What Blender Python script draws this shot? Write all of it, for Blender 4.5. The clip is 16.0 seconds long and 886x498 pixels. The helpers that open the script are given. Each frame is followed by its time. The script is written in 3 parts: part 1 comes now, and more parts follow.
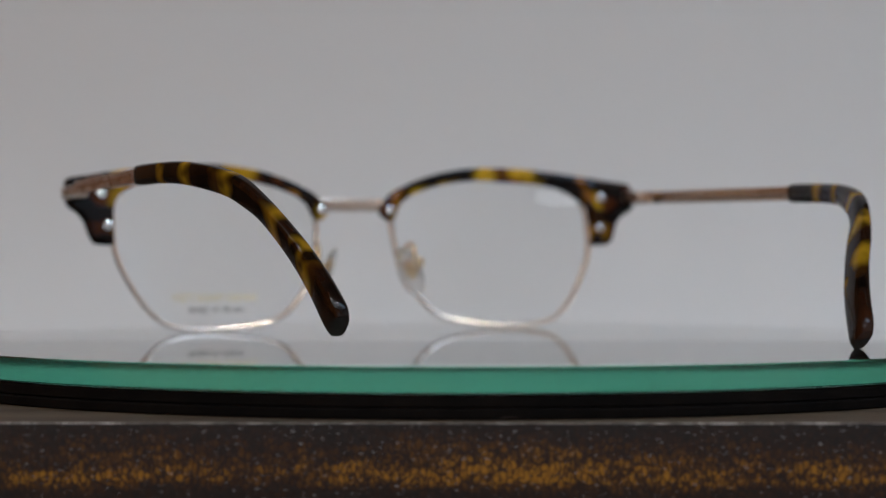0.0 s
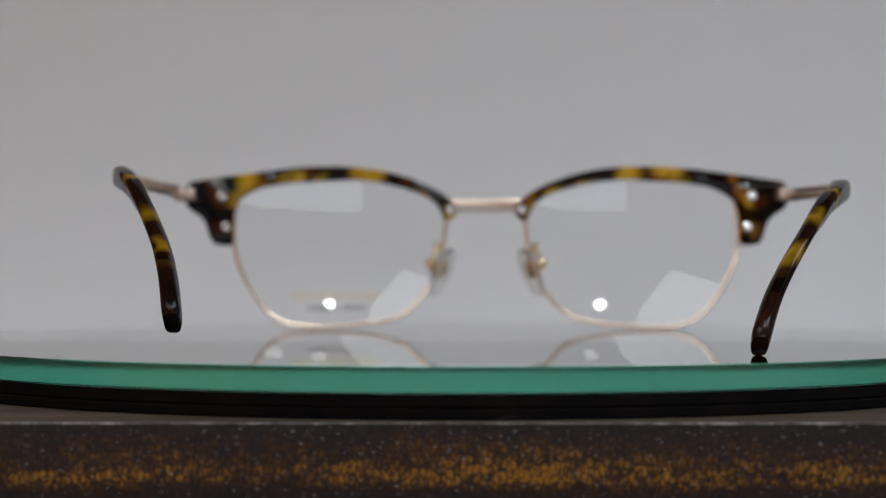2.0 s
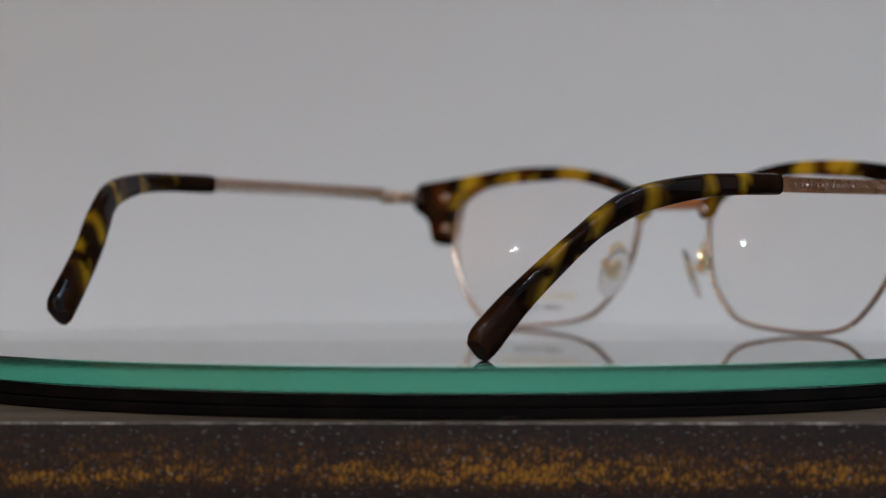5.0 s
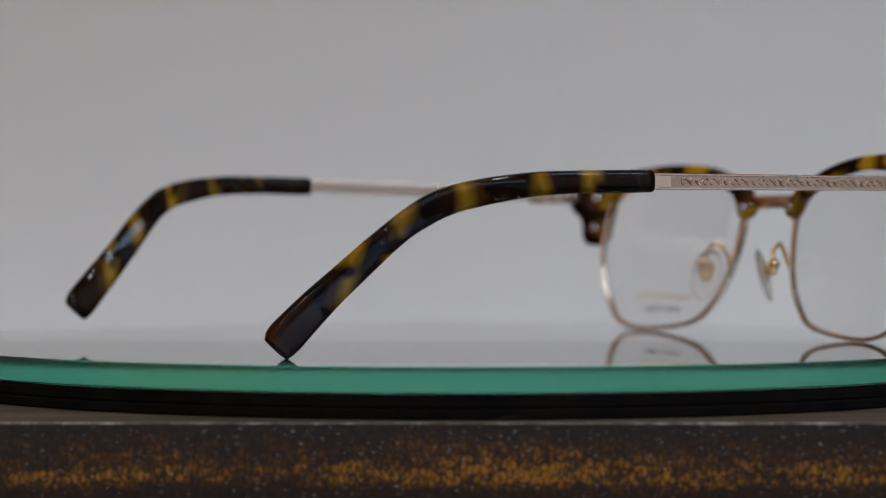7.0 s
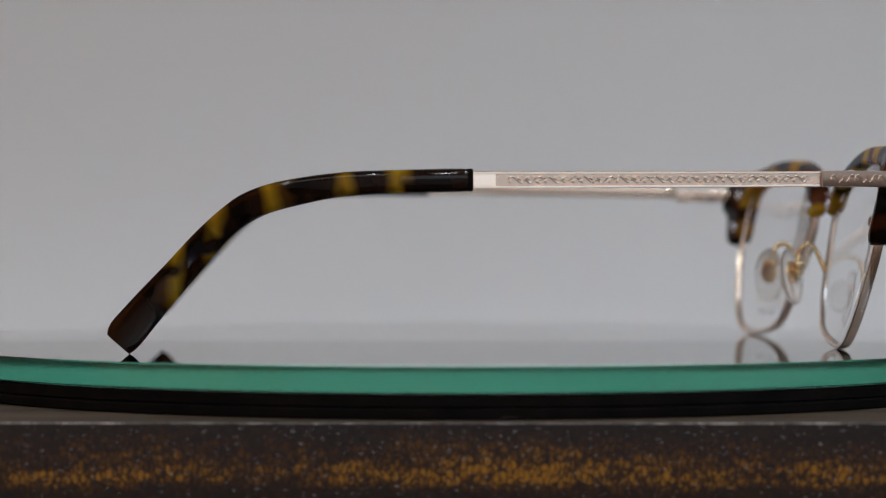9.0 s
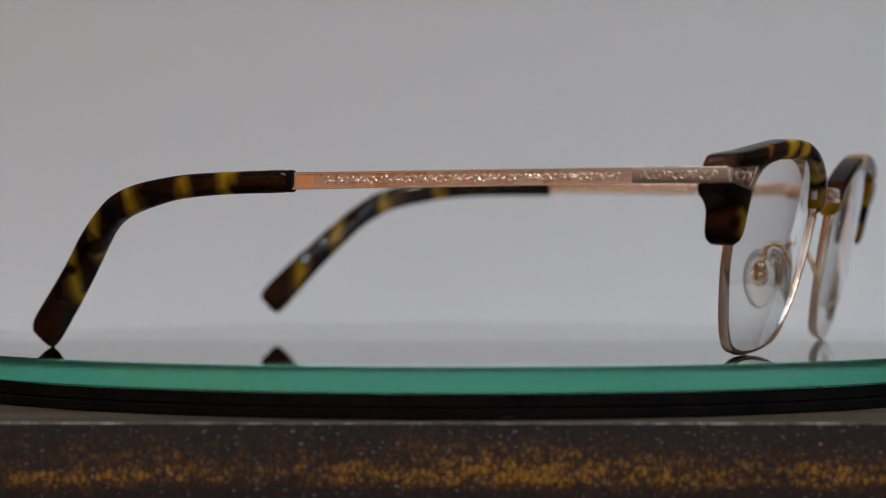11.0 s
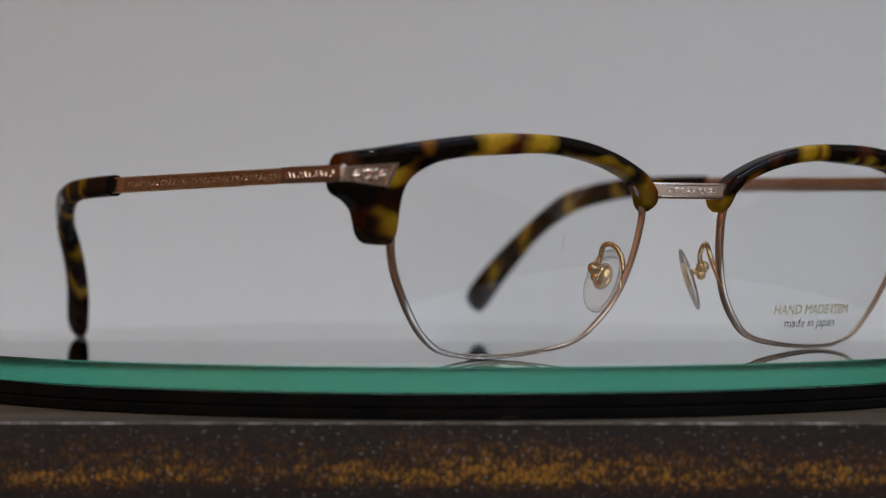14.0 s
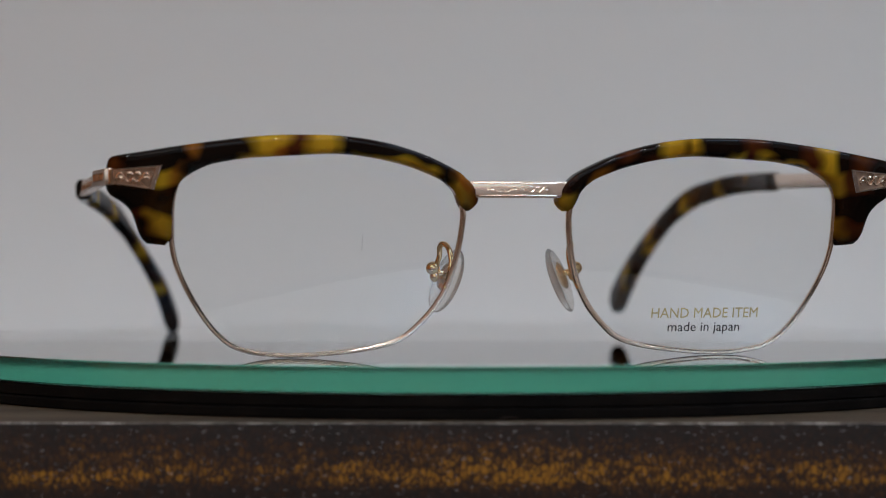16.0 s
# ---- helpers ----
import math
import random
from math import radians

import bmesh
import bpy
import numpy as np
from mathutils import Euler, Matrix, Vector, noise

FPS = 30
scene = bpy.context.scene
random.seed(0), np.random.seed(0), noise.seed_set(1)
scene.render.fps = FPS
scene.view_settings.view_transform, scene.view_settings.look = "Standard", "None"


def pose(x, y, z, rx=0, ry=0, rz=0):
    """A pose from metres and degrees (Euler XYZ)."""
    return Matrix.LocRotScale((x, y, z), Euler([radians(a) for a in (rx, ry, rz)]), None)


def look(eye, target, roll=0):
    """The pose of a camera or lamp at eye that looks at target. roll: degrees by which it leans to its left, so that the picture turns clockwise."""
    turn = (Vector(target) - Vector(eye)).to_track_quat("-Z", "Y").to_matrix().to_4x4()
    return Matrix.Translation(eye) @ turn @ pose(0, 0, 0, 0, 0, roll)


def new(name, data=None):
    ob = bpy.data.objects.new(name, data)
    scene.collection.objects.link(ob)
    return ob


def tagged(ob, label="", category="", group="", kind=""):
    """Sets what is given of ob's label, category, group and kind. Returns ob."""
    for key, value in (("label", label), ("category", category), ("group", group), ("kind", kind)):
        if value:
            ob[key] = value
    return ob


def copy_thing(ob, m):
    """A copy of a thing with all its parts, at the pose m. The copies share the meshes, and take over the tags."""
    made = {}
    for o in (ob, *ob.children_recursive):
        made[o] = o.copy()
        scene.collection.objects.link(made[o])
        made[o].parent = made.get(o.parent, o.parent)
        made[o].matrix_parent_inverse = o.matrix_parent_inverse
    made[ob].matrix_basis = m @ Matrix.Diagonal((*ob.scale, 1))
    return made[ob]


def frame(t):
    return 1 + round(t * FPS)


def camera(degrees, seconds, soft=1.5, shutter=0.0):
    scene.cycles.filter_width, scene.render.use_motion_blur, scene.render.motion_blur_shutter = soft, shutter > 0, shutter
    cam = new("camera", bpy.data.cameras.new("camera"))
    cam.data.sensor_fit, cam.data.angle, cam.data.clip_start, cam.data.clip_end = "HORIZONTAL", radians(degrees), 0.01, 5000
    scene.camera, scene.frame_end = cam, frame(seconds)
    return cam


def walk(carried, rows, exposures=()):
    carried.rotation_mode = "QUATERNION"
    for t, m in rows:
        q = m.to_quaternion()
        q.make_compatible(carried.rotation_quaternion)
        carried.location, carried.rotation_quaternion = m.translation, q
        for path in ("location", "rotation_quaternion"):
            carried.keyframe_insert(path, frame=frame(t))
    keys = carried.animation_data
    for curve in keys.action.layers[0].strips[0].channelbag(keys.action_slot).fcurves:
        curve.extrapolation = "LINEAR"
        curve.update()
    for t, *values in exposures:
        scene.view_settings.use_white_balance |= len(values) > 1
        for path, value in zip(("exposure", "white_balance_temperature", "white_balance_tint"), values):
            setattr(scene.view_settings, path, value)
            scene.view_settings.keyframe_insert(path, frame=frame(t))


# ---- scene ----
# Eyeglasses lying on a slowly turning glass plate, seen by a still camera. Origin: the turning axis on top of the glass.
cam = camera(21.211, 16.0, soft=1.1)
EYE = Vector((0.0, -0.48407, 0.01927))
VIEW = look(EYE, EYE + Vector((-0.00724, 1.0, -0.00095)))
cam.data.dof.use_dof, cam.data.dof.focus_distance, cam.data.dof.aperture_fstop = True, 0.420, 16.5
walk(cam, [(0, VIEW), (16, VIEW)], exposures=[(0, -1.80, 5690, 8), (16, -1.80, 5690, 8)])
TURN = [(0.0, 23.39), (1.0, 10.87), (2.0, -0.75), (3.0, -12.87), (4.2, -27.25), (5.35, -40.86), (6.5, -54.47), (7.5, -66.73), (8.5, -78.85), (9.2, -87.45), (10.35, -101.13), (11.5, -114.81), (12.25, -123.58), (13.0, -132.2), (14.0, -144.51), (15.0, -156.65), (16.0, -168.72)]  # seconds, degrees of the turntable

# ---- world and light ----
world = bpy.data.worlds.new("room_dark")
scene.world = world
world.use_nodes = True
world.node_tree.nodes["Background"].inputs[0].default_value = (0.5, 0.52, 0.56, 1)
world.node_tree.nodes["Background"].inputs[1].default_value = 0.02
CEILING_PANEL_GLOW = 5.4
OVERHEAD_GLOW = 14.2
DOWNLIGHT_GLOW = 310.0
sky_lamp = bpy.data.lights.new("window_daylight", "AREA")
sky_lamp.shape, sky_lamp.size, sky_lamp.size_y = "RECTANGLE", 2.36, 0.96
sky_lamp.energy, sky_lamp.color = 28.0, (0.97, 0.98, 0.97)
new("window_daylight", sky_lamp).matrix_world = look((1.0, -3.82, 0.92), (1.0, 0, 0.92))


# ---- materials ----
def material(name, colour, rough=0.5, metal=0.0, ior=1.5, trans=0.0):
    m = bpy.data.materials.new(name)
    m.use_nodes = True
    b = m.node_tree.nodes["Principled BSDF"]
    b.inputs["Base Color"].default_value = (*colour, 1)
    b.inputs["Roughness"].default_value = rough
    b.inputs["Metallic"].default_value = metal
    b.inputs["IOR"].default_value = ior
    b.inputs["Transmission Weight"].default_value = trans
    return m


def node(m, kind, **values):
    n = m.node_tree.nodes.new(kind)
    for key, value in values.items():
        n.inputs[key].default_value = value
    return n


def link(m, a, out, b, into):
    m.node_tree.links.new(a.outputs[out], b.inputs[into])


def shader(m):
    return m.node_tree.nodes["Principled BSDF"]


def stretched(m, scale):
    """Object coordinates, stretched."""
    t = node(m, "ShaderNodeTexCoord")
    p = node(m, "ShaderNodeMapping", Scale=scale)
    link(m, t, "Object", p, "Vector")
    return p


def ramp(m, stops):
    r = node(m, "ShaderNodeValToRGB")
    e = r.color_ramp.elements
    while len(e) < len(stops):
        e.new(0.5)
    for k, (at, c) in zip(e, stops):
        k.position = at
        k.color = (*c, 1) if len(c) == 3 else c
    return r


def bumped(m, source, out, strength, distance):
    b = node(m, "ShaderNodeBump", Strength=strength, Distance=distance)
    link(m, source, out, b, "Height")
    link(m, b, "Normal", shader(m), "Normal")


def varied(m, scale, low, high, rough=(0.4, 0.6), bump=0.0):
    """Two scales of noise in colour and roughness."""
    p = stretched(m, scale)
    big = node(m, "ShaderNodeTexNoise", Scale=1.0, Detail=6.0)
    link(m, p, "Vector", big, "Vector")
    r = ramp(m, [(0.3, low), (0.7, high)])
    link(m, big, "Fac", r, "Fac")
    link(m, r, "Color", shader(m), "Base Color")
    fine = node(m, "ShaderNodeTexNoise", Scale=9.0, Detail=4.0)
    link(m, p, "Vector", fine, "Vector")
    q = node(m, "ShaderNodeMapRange")
    q.inputs["To Min"].default_value, q.inputs["To Max"].default_value = rough
    link(m, fine, "Fac", q, "Value")
    link(m, q, "Result", shader(m), "Roughness")
    if bump:
        bumped(m, fine, "Fac", bump, 0.0005)
    return m


def gold(name, colour, rough):
    m = material(name, colour, rough, 1.0)
    p = stretched(m, (60, 60, 60))
    n = node(m, "ShaderNodeTexNoise", Scale=8.0, Detail=3.0)
    link(m, p, "Vector", n, "Vector")
    q = node(m, "ShaderNodeMapRange")
    q.inputs["To Min"].default_value, q.inputs["To Max"].default_value = rough * 0.7, rough * 1.4
    link(m, n, "Fac", q, "Value")
    link(m, q, "Result", shader(m), "Roughness")
    return m


DARK, BROWN, AMBER, YELLOW, HONEY = (0.012, 0.005, 0.003), (0.13, 0.032, 0.006), (0.50, 0.19, 0.012), (0.86, 0.56, 0.02), (0.55, 0.33, 0.015)


def tortoise(name, axis, lo, hi, stops, wobble=0.0035, broken=0.0, end_patches=False, depth=0.48, lower=()):
    """Polished tortoiseshell acetate: patches along one axis from lo to hi (metres), with ragged borders."""
    m = material(name, DARK, 0.035, 0.0, 1.5)
    shader(m).inputs["Specular IOR Level"].default_value = 0.5
    t = node(m, "ShaderNodeTexCoord")
    warp = node(m, "ShaderNodeTexNoise", Scale=130.0, Detail=1.2)
    link(m, t, "Object", warp, "Vector")
    parts = node(m, "ShaderNodeSeparateXYZ")
    link(m, t, "Object", parts, "Vector")
    push = node(m, "ShaderNodeMapRange")
    push.inputs["To Min"].default_value, push.inputs["To Max"].default_value = -wobble, wobble
    push.inputs["From Min"].default_value, push.inputs["From Max"].default_value = 0.25, 0.75
    link(m, warp, "Fac", push, "Value")
    add = node(m, "ShaderNodeMath")
    link(m, parts, axis, add, 0)
    link(m, push, "Result", add, 1)
    span = node(m, "ShaderNodeMapRange")
    span.inputs["From Min"].default_value, span.inputs["From Max"].default_value = lo, hi
    link(m, add, "Value", span, "Value")
    r = ramp(m, stops)
    link(m, span, "Result", r, "Fac")
    base, base_out = r, "Color"
    if lower:
        under = ramp(m, lower)
        link(m, span, "Result", under, "Fac")
        side_x = node(m, "ShaderNodeMath")
        side_x.operation = "ABSOLUTE"
        link(m, parts, "X", side_x, 0)
        along = node(m, "ShaderNodeMapRange")
        along.inputs["From Min"].default_value, along.inputs["From Max"].default_value = 0.0, 0.072
        link(m, side_x, "Value", along, "Value")
        # height of the brow's middle line over its length, 25 to 40 mm
        crown = ramp(m, [(a / 72, ((z - 25) / 15,) * 3) for a, z in ((9, 28.2), (12, 30.6), (17, 33.2), (25, 35.5), (33, 36.3), (40, 36.1), (48, 35.2), (54, 33.9), (60, 32.0))])
        link(m, along, "Result", crown, "Fac")
        level = node(m, "ShaderNodeMapRange")
        level.inputs["To Min"].default_value, level.inputs["To Max"].default_value = 0.025, 0.040
        link(m, crown, "Color", level, "Value")
        over = node(m, "ShaderNodeMath")
        over.operation = "SUBTRACT"
        link(m, parts, "Z", over, 0)
        link(m, level, "Result", over, 1)
        ragged = node(m, "ShaderNodeMath")
        link(m, over, "Value", ragged, 0)
        link(m, push, "Result", ragged, 1)
        share = node(m, "ShaderNodeMapRange")
        share.inputs["From Min"].default_value, share.inputs["From Max"].default_value = -0.0007, 0.0005
        link(m, ragged, "Value", share, "Value")
        two = node(m, "ShaderNodeMix")
        two.data_type = "RGBA"
        link(m, share, "Result", two, 0)
        m.node_tree.links.new(under.outputs["Color"], two.inputs[6])
        m.node_tree.links.new(r.outputs["Color"], two.inputs[7])
        base, base_out = two, 2
    cloud = node(m, "ShaderNodeTexNoise", Scale=150.0, Detail=1.5)
    link(m, t, "Object", cloud, "Vector")
    c = ramp(m, [(0.30, (0.70, 0.60, 0.5)), (0.6, (1, 1, 1))])
    link(m, cloud, "Fac", c, "Fac")
    mix = node(m, "ShaderNodeMix")
    mix.data_type, mix.blend_type = "RGBA", "MULTIPLY"
    mix.inputs[0].default_value = 1.0
    m.node_tree.links.new(base.outputs[base_out], mix.inputs[6])
    m.node_tree.links.new(c.outputs["Color"], mix.inputs[7])
    m.node_tree.links.new(mix.outputs[2], shader(m).inputs["Base Color"])
    if broken:
        hide = node(m, "ShaderNodeTexNoise", Scale=190.0, Detail=1.0)
        link(m, t, "Object", hide, "Vector")
        edge = ramp(m, [(broken - 0.07, (0.05, 0.028, 0.02)), (broken + 0.07, (1, 1, 1))])
        link(m, hide, "Fac", edge, "Fac")
        cut = node(m, "ShaderNodeMix")
        cut.data_type, cut.blend_type = "RGBA", "MULTIPLY"
        cut.inputs[0].default_value = 1.0
        m.node_tree.links.new(mix.outputs[2], cut.inputs[6])
        m.node_tree.links.new(edge.outputs["Color"], cut.inputs[7])
        mix = cut
        m.node_tree.links.new(mix.outputs[2], shader(m).inputs["Base Color"])
    if end_patches:
        high = node(m, "ShaderNodeMath")
        link(m, parts, "Z", high, 0)
        link(m, push, "Result", high, 1)
        rise = node(m, "ShaderNodeMapRange")
        rise.inputs["From Min"].default_value, rise.inputs["From Max"].default_value = 0.020, 0.034
        link(m, high, "Value", rise, "Value")
        low, full = (0.05, 0.028, 0.02), (1, 1, 1)
        steps = ramp(m, [(0.06, low), (0.15, (0.6, 0.5, 0.4)), (0.28, (0.7, 0.6, 0.5)), (0.37, low), (0.58, low), (0.66, full)])
        link(m, rise, "Result", steps, "Fac")
        out_x = node(m, "ShaderNodeMath")
        out_x.operation = "ABSOLUTE"
        link(m, parts, "X", out_x, 0)
        beyond = node(m, "ShaderNodeMapRange")
        beyond.inputs["From Min"].default_value, beyond.inputs["From Max"].default_value = 0.0560, 0.0575
        link(m, out_x, "Value", beyond, "Value")
        darker = node(m, "ShaderNodeMix")
        darker.data_type, darker.blend_type = "RGBA", "MULTIPLY"
        link(m, beyond, "Result", darker, 0)
        m.node_tree.links.new(mix.outputs[2], darker.inputs[6])
        m.node_tree.links.new(steps.outputs["Color"], darker.inputs[7])
        mix = darker
        m.node_tree.links.new(mix.outputs[2], shader(m).inputs["Base Color"])
    glow = node(m, "ShaderNodeBsdfTranslucent")
    m.node_tree.links.new(mix.outputs[2], glow.inputs["Color"])
    both = node(m, "ShaderNodeMixShader", Fac=depth)
    out = m.node_tree.nodes["Material Output"]
    link(m, shader(m), "BSDF", both, 1)
    link(m, glow, "BSDF", both, 2)
    link(m, both, "Shader", out, "Surface")
    return m


def bands(lo, hi, *patches):
    """Stops of a ramp from (start, colour) patches with narrow brown borders."""
    stops = []
    for k, (at, c) in enumerate(patches):
        f = min(max((at - lo) / (hi - lo), 0.0), 1.0)
        if k:
            stops.append((max(f - 0.016, 0), patches[k - 1][1]))
            stops.append((min(f + 0.016, 1), c))
        else:
            stops.append((f, c))
    return stops


GOLD = gold("rose_gold", (0.88, 0.71, 0.58), 0.2)
PAD_GOLD = gold("polished_yellow_gold", (0.90, 0.68, 0.38), 0.09)
GOLD_SATIN = gold("satin_rose_gold", (0.78, 0.62, 0.50), 0.26)
ENGRAVED = gold("engraved_ground", (0.46, 0.35, 0.28), 0.3)
CHASED = gold("chased_rose_gold", (0.62, 0.48, 0.38), 0.27)
PLAQUE = gold("satin_plaque", (0.80, 0.71, 0.64), 0.2)
SILVER = gold("bright_steel", (0.82, 0.81, 0.79), 0.12)
LENS = material("clear_lens", (0.985, 0.99, 0.99), 0.0, 0.0, 1.5, 1.0)
PAD = material("clear_silicone", (0.93, 0.91, 0.89), 0.16, 0.0, 1.22, 0.86)
GLASS = material("green_glass_edge", (0.112, 0.46, 0.31), 0.12, 0.0, 1.52, 1.0)
GLASS_FACE = material("clear_glass_face", (0.97, 0.99, 0.98), 0.0, 0.0, 1.52, 1.0)
MIRROR = gold("satin_disc", (0.72, 0.72, 0.72), 0.36)
INK = material("grey_ink", (0.02, 0.02, 0.024), 0.5)
GILT = material("gilt_ink", (0.60, 0.50, 0.24), 0.4, 0.2)
BLACK = varied(material("black_rubber", (0.006, 0.005, 0.005)), (120, 120, 120), (0.002, 0.0015, 0.0015), (0.007, 0.005, 0.004), (0.8, 0.95), 0.2)
shader(BLACK).inputs["Specular IOR Level"].default_value = 0.1
WALL = varied(material("white_wall_paint", (0.74, 0.73, 0.72)), (2.2, 2.2, 2.2), (0.715, 0.715, 0.715), (0.745, 0.745, 0.745), (0.6, 0.8))
OCHRE = varied(material("ochre_wall_paint", (0.5, 0.25, 0.1)), (2, 2, 2), (0.70, 0.27, 0.065), (0.80, 0.35, 0.10), (0.6, 0.8))
UMBER_WALL = varied(material("umber_wall_paint", (0.2, 0.1, 0.05)), (2, 2, 2), (0.19, 0.095, 0.04), (0.25, 0.13, 0.06), (0.6, 0.8))
FLOOR = varied(material("brown_floor", (0.2, 0.12, 0.07)), (4, 4, 4), (0.09, 0.055, 0.035), (0.14, 0.09, 0.055), (0.4, 0.6))


def glowing(name, colour, strength):
    m = material(name, (0.8, 0.8, 0.8), 0.5)
    shader(m).inputs["Emission Color"].default_value = (*colour, 1)
    shader(m).inputs["Emission Strength"].default_value = strength
    return m


PANEL = glowing("panel_light", (1.0, 0.96, 0.88), CEILING_PANEL_GLOW)
OVERHEAD = glowing("overhead_light", (0.76, 0.98, 1.22), OVERHEAD_GLOW)
SPOT = glowing("downlight", (1.0, 0.93, 0.82), DOWNLIGHT_GLOW)


def stained_wood():
    """Dark stained board, amber along the middle of its front, darker towards both edges, with pores and pale flecks.
    """
    m = material("stained_wood", (0.06, 0.03, 0.015), 0.6)
    shader(m).inputs["Specular IOR Level"].default_value = 0.22
    grain = node(m, "ShaderNodeTexNoise", Scale=1.0, Detail=8.0, Roughness=0.65)
    link(m, stretched(m, (95, 95, 330)), "Vector", grain, "Vector")
    t = node(m, "ShaderNodeTexCoord")
    parts = node(m, "ShaderNodeSeparateXYZ")
    link(m, t, "Object", parts, "Vector")
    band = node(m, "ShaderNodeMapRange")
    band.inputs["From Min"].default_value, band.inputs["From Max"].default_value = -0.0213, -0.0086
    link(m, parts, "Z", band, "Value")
    banded = ramp(m, [(0.0, (0.25,) * 3), (0.14, (0.35,) * 3), (0.28, (0.72,) * 3), (0.45, (0.66,) * 3), (0.75, (0.41,) * 3), (1.0, (0.2,) * 3)])
    link(m, band, "Result", banded, "Fac")
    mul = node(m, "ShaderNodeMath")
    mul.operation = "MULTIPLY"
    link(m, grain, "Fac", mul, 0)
    link(m, banded, "Color", mul, 1)
    col = ramp(m, [(0.08, (0.015, 0.011, 0.010)), (0.20, (0.026, 0.013, 0.008)), (0.31, (0.075, 0.031, 0.006)), (0.50, (0.27, 0.125, 0.008))])
    coarse = node(m, "ShaderNodeTexNoise", Scale=1.0, Detail=7.0, Roughness=0.7)
    link(m, stretched(m, (420, 420, 620)), "Vector", coarse, "Vector")
    spread = node(m, "ShaderNodeMapRange")
    spread.inputs["From Min"].default_value, spread.inputs["From Max"].default_value = 0.3, 0.7
    spread.inputs["To Min"].default_value, spread.inputs["To Max"].default_value = 0.58, 1.38
    link(m, coarse, "Fac", spread, "Value")
    mottled = node(m, "ShaderNodeMath")
    mottled.operation = "MULTIPLY"
    link(m, mul, "Value", mottled, 0)
    link(m, spread, "Result", mottled, 1)
    bend = node(m, "ShaderNodeTexNoise", Scale=1.0, Detail=3.0)
    link(m, stretched(m, (800, 800, 500)), "Vector", bend, "Vector")
    sway = node(m, "ShaderNodeVectorMath")
    link(m, stretched(m, (1150, 1150, 560)), "Vector", sway, 0)
    link(m, bend, "Color", sway, 1)
    crack = node(m, "ShaderNodeTexVoronoi", Scale=1.0)
    crack.feature = "DISTANCE_TO_EDGE"
    link(m, sway, "Vector", crack, "Vector")
    split = node(m, "ShaderNodeMapRange")
    split.inputs["From Min"].default_value, split.inputs["From Max"].default_value = 0.0, 0.16
    split.inputs["To Min"].default_value, split.inputs["To Max"].default_value = 0.42, 1.08
    link(m, crack, "Distance", split, "Value")
    broken = node(m, "ShaderNodeMath")
    broken.operation = "MULTIPLY"
    link(m, mottled, "Value", broken, 0)
    link(m, split, "Result", broken, 1)
    wide = node(m, "ShaderNodeTexNoise", Scale=1.0, Detail=2.0)
    link(m, stretched(m, (22, 22, 90)), "Vector", wide, "Vector")
    drift = node(m, "ShaderNodeMapRange")
    drift.inputs["From Min"].default_value, drift.inputs["From Max"].default_value = 0.3, 0.7
    drift.inputs["To Min"].default_value, drift.inputs["To Max"].default_value = 0.72, 1.28
    link(m, wide, "Fac", drift, "Value")
    last = node(m, "ShaderNodeMath")
    last.operation = "MULTIPLY"
    link(m, broken, "Value", last, 0)
    link(m, drift, "Result", last, 1)
    link(m, last, "Value", col, "Fac")
    pores = node(m, "ShaderNodeTexNoise", Scale=1.0, Detail=3.0, Roughness=0.5)
    link(m, stretched(m, (850, 850, 3800)), "Vector", pores, "Vector")
    fleck = ramp(m, [(0.655, (0, 0, 0)), (0.72, (1, 1, 1))])
    link(m, pores, "Fac", fleck, "Fac")
    mix = node(m, "ShaderNodeMix")
    mix.data_type = "RGBA"
    link(m, fleck, "Color", mix, 0)
    m.node_tree.links.new(col.outputs["Color"], mix.inputs[6])
    mix.inputs[7].default_value = (0.25, 0.235, 0.23, 1)
    m.node_tree.links.new(mix.outputs[2], shader(m).inputs["Base Color"])
    hollow = node(m, "ShaderNodeTexNoise", Scale=1.0, Detail=5.0)
    link(m, stretched(m, (900, 900, 900)), "Vector", hollow, "Vector")
    bumped(m, hollow, "Fac", 0.6, 0.0004)
    return m


WOOD = stained_wood()
BOARD_TOP = varied(material("board_top", (0.07, 0.05, 0.035)), (14, 90, 90), (0.055, 0.040, 0.028), (0.095, 0.070, 0.048), (0.6, 0.8), 0.3)
shader(BOARD_TOP).inputs["Specular IOR Level"].default_value = 0.2


def worn_lit_arris():
    m = material("worn_lit_arris", (0.1, 0.09, 0.08), 0.5)
    n = node(m, "ShaderNodeTexNoise", Scale=1.0, Detail=5.0, Roughness=0.7)
    link(m, stretched(m, (260, 260, 260)), "Vector", n, "Vector")
    # Rubbed flecks, with the edge's highlight painted into the pale stops.
    r = ramp(m, [(0.38, (0.025, 0.018, 0.014)), (0.52, (0.16, 0.14, 0.12)), (0.66, (0.55, 0.52, 0.50))])
    link(m, n, "Fac", r, "Fac")
    link(m, r, "Color", shader(m), "Base Color")
    return m


ARRIS = worn_lit_arris()


# ---- mesh helpers (millimetres in, metres out) ----
def mesh_object(name, verts, faces, mat, smooth=True):
    me = bpy.data.meshes.new(name)
    me.from_pydata([tuple(c * 0.001 for c in v) for v in verts], [], faces)
    bm = bmesh.new()
    bm.from_mesh(me)
    bmesh.ops.recalc_face_normals(bm, faces=bm.faces)
    bm.to_mesh(me)
    bm.free()
    me.materials.append(mat)
    if smooth:
        me.shade_smooth()
        me.set_sharp_from_angle(angle=radians(38))
    return new(name, me)


